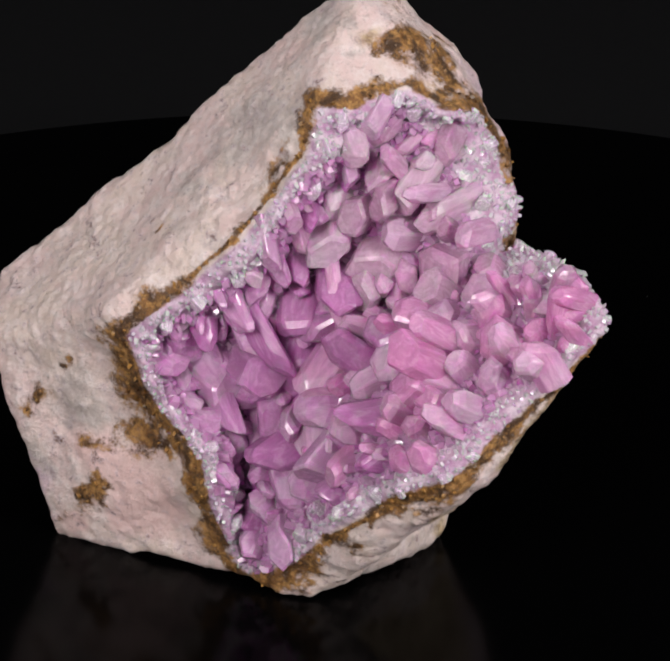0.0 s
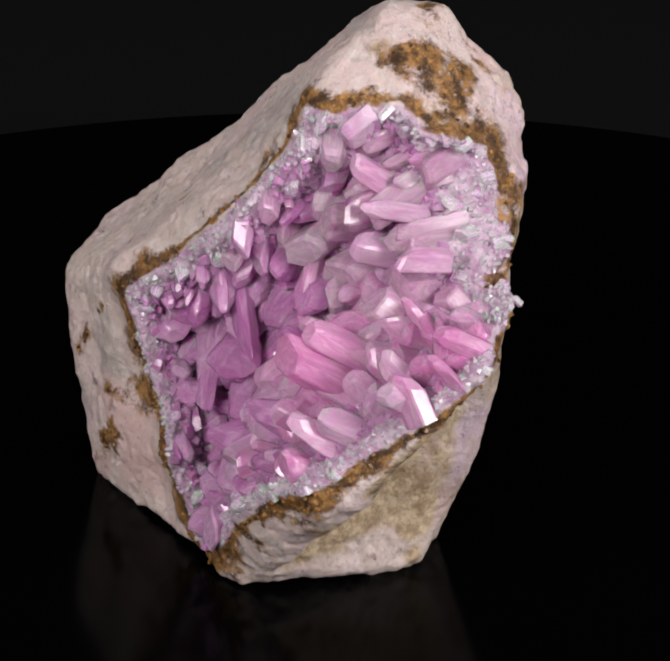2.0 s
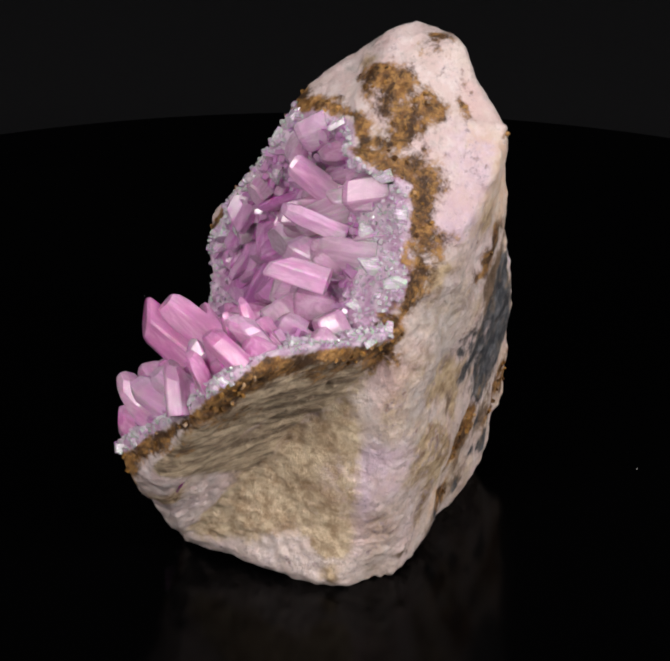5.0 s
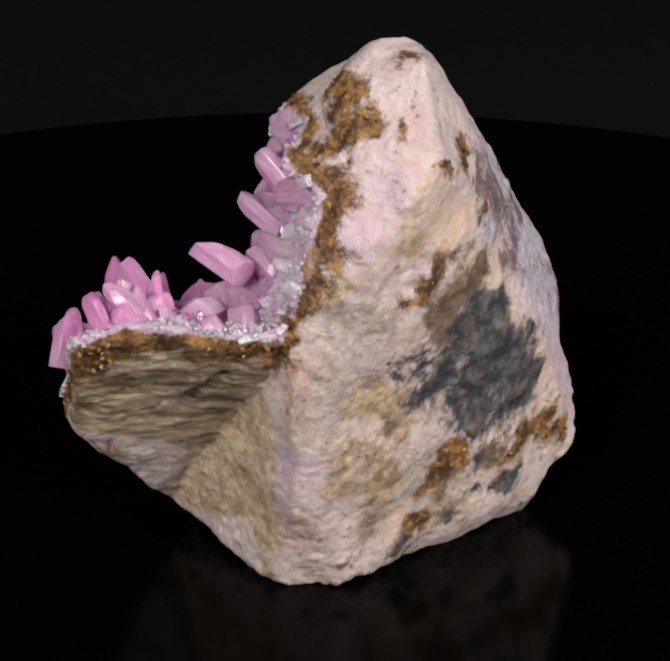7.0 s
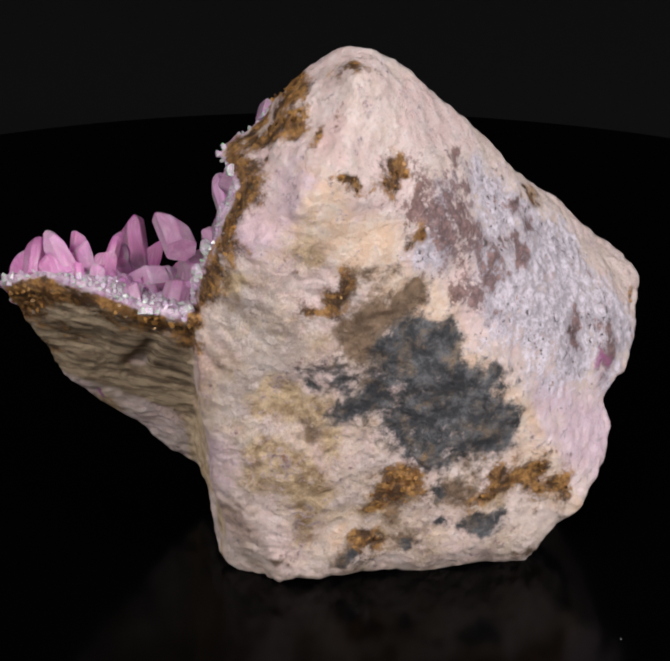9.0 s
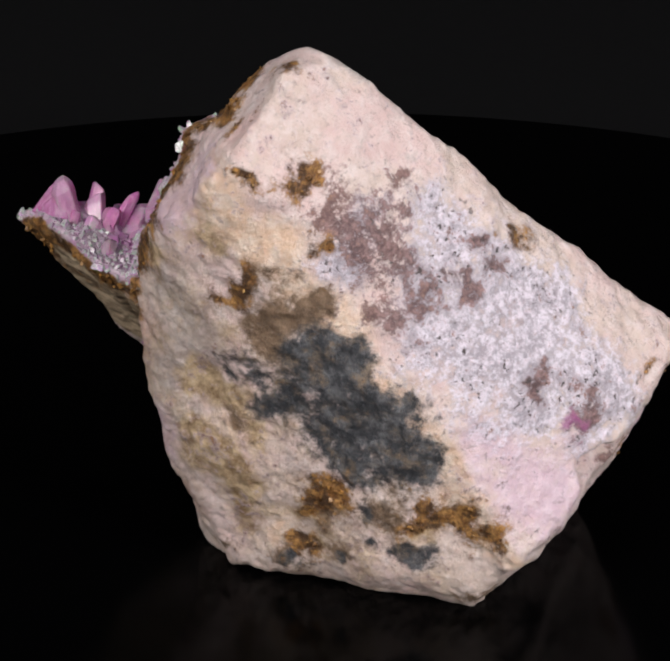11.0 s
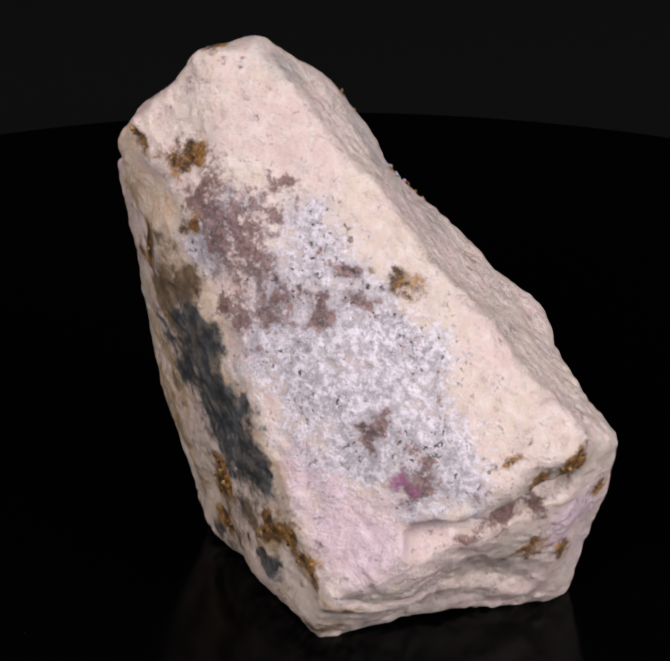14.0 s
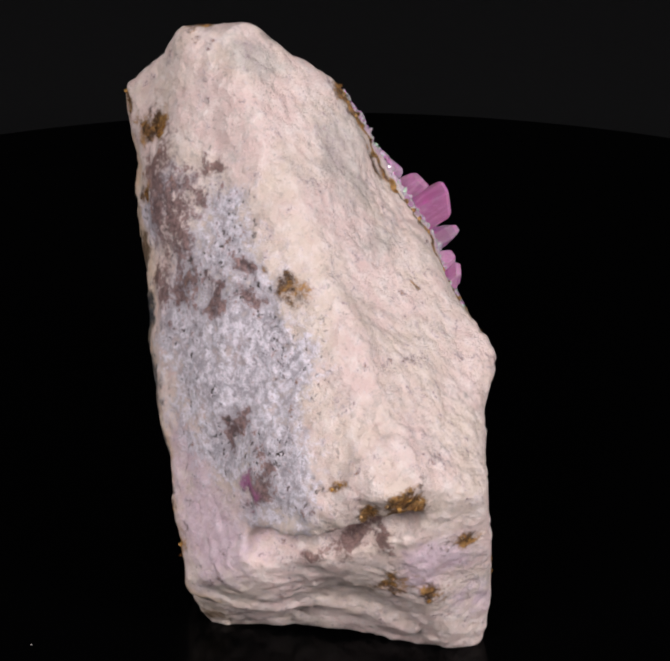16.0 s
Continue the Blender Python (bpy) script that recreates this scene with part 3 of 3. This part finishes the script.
    peach = np.maximum(peach, blots(at, (2.84, -0.92, 4.03, 0.17), (3.44, -2.00, 4.01, 0.15), (2.22, -0.58, 3.47, 0.12)))
    rose = blots(at)
    rose = np.maximum(rose, blots(at, (-3.0, -0.6, 1.5, 0.35), (-2.5, -0.8, 1.2, 0.41), (-2.7, -0.8, 0.8, 0.29), (-3.6, -0.3, 0.4, 0.29), (-2.1, -0.9, 0.9, 0.35), (1.9, 1.5, 6.4, 0.29), (2.3, 1.1, 5.8, 0.29), (1.50, 1.76, 6.82, 0.23), (2.66, 0.60, 5.46, 0.23), (2.6, 0.3, 3.6, 0.41), (2.0, 0.0, 1.0, 0.41), (1.75, -0.37, 1.29, 0.23)))
    back, side = ridge_back(verts), ridge_side(verts)
    lump = lumps(verts, 0.5, 41)
    ridge = np.exp(-((side - back + 0.05 + 0.12 * lump) / 0.10) ** 2) * (back > -0.4)
    peach = np.maximum(peach, ridge * 0.95)
    yellowed = np.clip((side - back) * 4, 0, 1) * np.clip((side + 0.4) * 5, 0, 1) * (0.40 + 0.45 * lump)
    tan = np.maximum(tan, yellowed)
    plum = plum * 0.84
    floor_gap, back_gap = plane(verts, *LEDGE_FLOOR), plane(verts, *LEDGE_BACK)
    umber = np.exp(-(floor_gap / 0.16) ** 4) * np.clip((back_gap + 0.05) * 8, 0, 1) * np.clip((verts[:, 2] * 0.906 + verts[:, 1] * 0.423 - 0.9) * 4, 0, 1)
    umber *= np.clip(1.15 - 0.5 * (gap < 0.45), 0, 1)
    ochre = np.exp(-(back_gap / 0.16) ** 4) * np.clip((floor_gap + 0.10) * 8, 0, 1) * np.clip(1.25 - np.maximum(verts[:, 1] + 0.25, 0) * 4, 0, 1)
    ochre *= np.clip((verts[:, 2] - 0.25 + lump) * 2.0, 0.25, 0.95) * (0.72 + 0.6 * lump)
    vein = blots(at, (-2.56, 2.76, 2.80, 0.13), (-2.61, 2.89, 2.57, 0.13), (-2.70, 3.01, 2.34, 0.13), (-2.78, 3.09, 2.09, 0.13), (-2.73, 3.16, 1.84, 0.13), (-2.64, 3.10, 2.15, 0.13))
    rust = np.maximum(rust * np.clip((gap - 0.06) * 14, 0, 1), band)
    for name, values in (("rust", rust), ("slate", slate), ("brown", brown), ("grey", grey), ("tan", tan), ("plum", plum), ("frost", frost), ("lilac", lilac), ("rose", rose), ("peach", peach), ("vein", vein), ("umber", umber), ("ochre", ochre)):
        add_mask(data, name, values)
    HOST_RUST.append(rust)
    HOST_SLOPE.append(slope)
    ob = part("host_rock", data, parent, "pale pink-grey matrix rock with rusty brown bands")
    return ob, verts


STEP = 0.040
HOST_RUST, HOST_SLOPE = [], []
SPECIMEN = tagged(new("mineral_specimen"), "pale pink rock specimen with lilac crystal hollow on black disc", "mineral")
HOST, ROCK_VERTS = host_rock(SPECIMEN)


# ---- crystals ----
def crystal_mesh(name, seed, material):
    """One prism with six uneven sides, worn edges and a slanted, blunt tip; radius and length 1."""
    r = random.Random(seed)
    flat = r.uniform(0.55, 0.9)
    lean = (r.uniform(-0.26, 0.26), r.uniform(-0.26, 0.26))
    tip = r.uniform(0.45, 0.86)
    ring = []
    for i in range(6):
        a, q = 2 * math.pi * (i + r.uniform(-0.2, 0.2)) / 6, r.uniform(0.85, 1.12)
        ring += [(q, a - 0.07), (q, a + 0.07)]
    n = len(ring)
    levels = ((0.0, 1.0), (0.45, 0.99), (0.80, 0.96), (0.97 - 0.12 * (1 - tip), 0.5 + 0.5 * tip), (1.0, tip - 0.05))
    verts = []
    for z, size in levels:
        for q, a in ring:
            x, y = q * size * math.cos(a), q * size * flat * math.sin(a)
            verts.append((x, y, z + (lean[0] * x + lean[1] * y) * (1.0 if z > 0.7 else 0.0)))
    faces = [(k * n + i, k * n + (i + 1) % n, k * n + n + (i + 1) % n, k * n + n + i) for k in range(len(levels) - 1) for i in range(n)]
    top = (len(levels) - 1) * n
    faces += [tuple(range(top, top + n)), tuple(range(n - 1, -1, -1))]
    return mesh_from(name, verts, faces, material)


def field_normal(field, p):
    e = np.float32(0.05)
    g = np.stack([field(p + np.eye(3, dtype=np.float32)[k] * e) - field(p - np.eye(3, dtype=np.float32)[k] * e) for k in range(3)], -1)
    return g / np.maximum(np.linalg.norm(g, axis=-1, keepdims=True), 1e-6)


def spread(points, gap, most, rng):
    """A random choice of points that keep a distance from one another."""
    taken, near = [], {}
    for i in rng.permutation(len(points)):
        cell = tuple(np.floor(points[i] / gap).astype(int))
        around = [j for dx in (-1, 0, 1) for dy in (-1, 0, 1) for dz in (-1, 0, 1) for j in near.get((cell[0] + dx, cell[1] + dy, cell[2] + dz), ())]
        if all(np.linalg.norm(points[i] - points[j]) >= gap for j in around):
            near.setdefault(cell, []).append(i)
            taken.append(i)
            if len(taken) == most:
                break
    return taken


def upright(base, way, spin, wide, long):
    q = Vector(way).to_track_quat("Z", "Y").to_matrix().to_4x4()
    return Matrix.Translation(Vector(base) * 0.01) @ q @ Matrix.Rotation(spin, 4, "Z") @ Matrix.Diagonal((wide * 0.01, wide * 0.01, long * 0.01, 1))


def crystals(parent, verts):
    rng = np.random.RandomState(3)
    pinks = [crystal_mesh("crystal", s, PINK) for s in range(7)]
    violets = [crystal_mesh("crystal", 40 + s, VIOLET) for s in range(7)]
    smokies = [crystal_mesh("crystal", 60 + s, SMOKY) for s in range(5)]
    milks = [crystal_mesh("crystal", 20 + s, MILK) for s in range(4)]
    rim = rim_distance(verts)
    lined = (hollow(verts) < 0.06) & ((rim < -0.10) | (plane(verts, 0.417, -0.844, 0.34, 2.5) > 0))
    sites = verts[lined]
    normal = -field_normal(hollow, sites)
    rims = np.where(rim[lined] > -0.2, np.maximum(rim[lined], -0.25), rim[lined])
    heart = np.array((-0.2, -2.7, 3.3))

    def place(mesh, base, way, wide, long):
        ob = part("crystal", mesh, parent)
        ob.matrix_basis = upright(base, way, rng.uniform(0, 6.28), wide, long)

    # the large prisms that stand out, from their tips: tip, way, radius, length
    for tip, way, wide, long in (((1.78, -1.14, 5.01), (-0.45, -0.80, 0.22), 0.22, 0.72), ((0.82, -0.64, 6.0), (-0.35, -0.75, 0.65), 0.20, 0.9),
                                 ((1.15, -0.85, 5.50), (-0.45, -0.75, 0.3), 0.17, 0.9), ((0.52, -2.70, 2.70), (-0.45, -0.75, 0.45), 0.12, 0.75),
                                 ((3.15, -2.20, 4.62), (-0.35, -0.45, 0.8), 0.15, 0.5), ((2.60, -2.0, 4.75), (-0.3, -0.2, 0.9), 0.12, 0.55),
                                 ((2.2, -1.7, 4.75), (-0.5, -0.2, 0.85), 0.11, 0.8), ((1.25, -2.0, 4.2), (-0.7, -0.4, 0.6), 0.15, 0.9),
                                 ((-0.55, -1.05, 3.0), (0.45, -0.55, -0.6), 0.24, 1.2), ((-1.05, -0.95, 3.6), (0.4, -0.6, -0.55), 0.18, 1.0),
                                 ((0.2, -0.95, 3.75), (0.1, -0.6, -0.7), 0.13, 0.9), ((-1.2, -1.2, 2.2), (0.3, -0.75, -0.5), 0.17, 1.0),
                                 ((-0.75, -1.75, 1.5), (0.1, -0.9, 0.1), 0.16, 0.8), ((0.75, -1.55, 3.9), (-0.7, -0.55, 0.35), 0.2, 1.0),
                                 ((-0.1, -0.75, 5.0), (0.2, -0.8, -0.1), 0.15, 0.8), ((0.25, -1.95, 2.6), (-0.35, -0.8, 0.3), 0.19, 0.9),
                                 ((1.20, -2.47, 4.39), (-0.45, -0.60, 0.50), 0.24, 1.10),
                                 ((1.00, -2.71, 4.08), (-0.45, -0.60, 0.50), 0.30, 1.20),
                                 ((1.40, -3.15, 3.37), (-0.45, -0.60, 0.50), 0.26, 1.20),
                                 ((1.60, -2.91, 3.48), (-0.45, -0.60, 0.50), 0.28, 1.10),
                                 ((1.20, -3.13, 2.77), (-0.45, -0.60, 0.50), 0.26, 1.20),
                                 ((0.80, -2.58, 3.32), (-0.45, -0.60, 0.50), 0.30, 1.20)):
        d = np.array(way) / np.linalg.norm(way)
        place((violets if tip[0] < 0.1 else pinks)[rng.randint(7)], np.array(tip) - d * long, d, wide, long)

    # stout crystals along the ledge
    for x, y in ((3.30, -2.45), (3.05, -2.15), (3.40, -2.05), (2.80, -2.55), (2.75, -1.75), (2.50, -2.20), (3.10, -1.70), (2.35, -1.60), (2.95, -2.75)):
        z = min((LEDGE_TOP[3] - LEDGE_TOP[0] * x - LEDGE_TOP[1] * y) / LEDGE_TOP[2], (LEDGE_CREST[3] - LEDGE_CREST[0] * x - LEDGE_CREST[1] * y) / LEDGE_CREST[2])
        d = np.array((-0.45, -0.35, 0.8)) + rng.normal(size=3) * 0.22
        d /= np.linalg.norm(d)
        place(pinks[rng.randint(7)], np.array((x, y, z)) - d * 0.12, d, rng.uniform(0.17, 0.26), rng.uniform(0.50, 0.72))

    def kind(p):
        """Violet in the depth and to one side, pink by the ledge, smoky under the roof."""
        roof = p[2] - 4.5 + 0.3 * p[0] + rng.normal() * 0.45
        if roof > 0 and p[1] > -1.0 and rng.rand() < 0.75:
            return smokies
        return violets if p[0] + rng.normal() * 0.5 < 0.3 else pinks

    for space, most, thin, thick, short, tall in ((0.40, 130, 0.25, 0.42, 0.85, 1.30), (0.27, 150, 0.12, 0.22, 0.50, 0.85)):
        for i in spread(sites, space, most, rng):
            p = sites[i]
            deep = np.clip(-rims[i] / 0.8, 0, 1)
            pale = rims[i] > -0.30 + 0.25 * rng.rand()
            side = np.clip((p[0] + 0.3) / 1.2, 0, 1)
            hang = np.array((0.25, -0.50, -0.75)) * (1 - side) + np.array((-0.65, -0.60, 0.25)) * side
            way = normal[i] * 0.55 + hang * 0.75 + (heart - p) / 2.4 * 0.3 + rng.normal(size=3) * 0.30
            long = rng.uniform(short, tall) * (0.45 + 0.60 * deep) * (0.5 if pale else 1.0)
            wide = rng.uniform(thin, thick) * (0.55 + 0.55 * deep) * (0.55 if pale else 1.0)
            root = long * 0.58
            if p[0] > 0.9 and p[2] < 4.7:
                # the ledge is thin: short crystals with shallow roots
                way = way + np.array((0.1, -0.1, 0.45))
                long, wide, root = long * 0.5, wide * 0.85, 0.12
            d = way / np.linalg.norm(way)
            # nothing reaches out past the broken face
            while long > 0.3 and p[0] < 1.2 and rock_body((p + d * (long - root)).astype(np.float32)) > 0.36:
                long, root = long * 0.82, root * 0.82
            mesh = milks[rng.randint(4)] if pale else kind(p)[rng.randint(5)]
            place(mesh, p - d * root, d, wide, long)

    # fine grains between the large ones and along the rim
    def grains(name, where, ways, low, high, material, label):
        allv, allf = [], []
        for p, n in zip(where, ways):
            n = n + rng.normal(size=3) * 0.55
            m = upright(p - n / np.linalg.norm(n) * 0.02, n, rng.uniform(0, 6.28), rng.uniform(low, high) * 0.55, rng.uniform(low, high) * 1.0)
            at = len(allv)
            for x, y, z in ((1, 0, 0), (0.1, 0.9, 0), (-1, 0.2, 0), (-0.2, -1, 0), (0.7, 0.1, 0.7), (0.1, 0.7, 0.9), (-0.6, 0.1, 0.8), (-0.1, -0.6, 0.6)):
                allv.append(m @ Vector((x, y, z)))
            allf += [tuple(at + j for j in f) for f in ((0, 1, 5, 4), (1, 2, 6, 5), (2, 3, 7, 6), (3, 0, 4, 7), (4, 5, 6, 7))]
        tagged(part(name, mesh_from(name, allv, allf, material), parent, label), kind="stuff")

    near = hollow(verts) < 0.11
    sites, rims = verts[near], rim[near]
    normal = np.where(rims[:, None] > -0.15, HOST_SLOPE[0][near], -field_normal(hollow, sites))
    few = spread(sites, 0.075, 3200, rng)
    broad = -0.13 - 0.22 * np.clip((sites[:, 0] - 1.2) * 2, 0, 1) * np.clip((sites[:, 2] - 3.9) * 3, 0, 1) + 0.25 * lumps(sites, 0.5, 52)
    edge = [i for i in few if rims[i] > broad[i]]
    inner = [i for i in few if rims[i] <= broad[i]]
    grains("rim_druse", sites[edge], normal[edge], 0.05, 0.10, MILK, "sugary white druse along the hollow's rim")
    grains("inner_druse", sites[inner], normal[inner], 0.08, 0.20, VIOLET, "fine lilac druse between the crystals")
    stained = np.argwhere((HOST_RUST[0] > 0.72) & (lumps(verts, 0.3, 21) > -0.05))[:, 0]
    stained = stained[spread(verts[stained], 0.13, 600, rng)]
    grains("rust_crust", verts[stained], HOST_SLOPE[0][stained], 0.04, 0.09, RUST, "rusty brown iron crust grains")


crystals(SPECIMEN, ROCK_VERTS)


# ---- what moves: the disc turns once in about 24 seconds and carries the rock ----
def motions():
    rows = [(t * 0.5, pose(0, 0, 0, 0, 0, -14.8256 * t * 0.5)) for t in range(33)]
    walk(TABLE, rows)
    walk(SPECIMEN, rows)


motions()
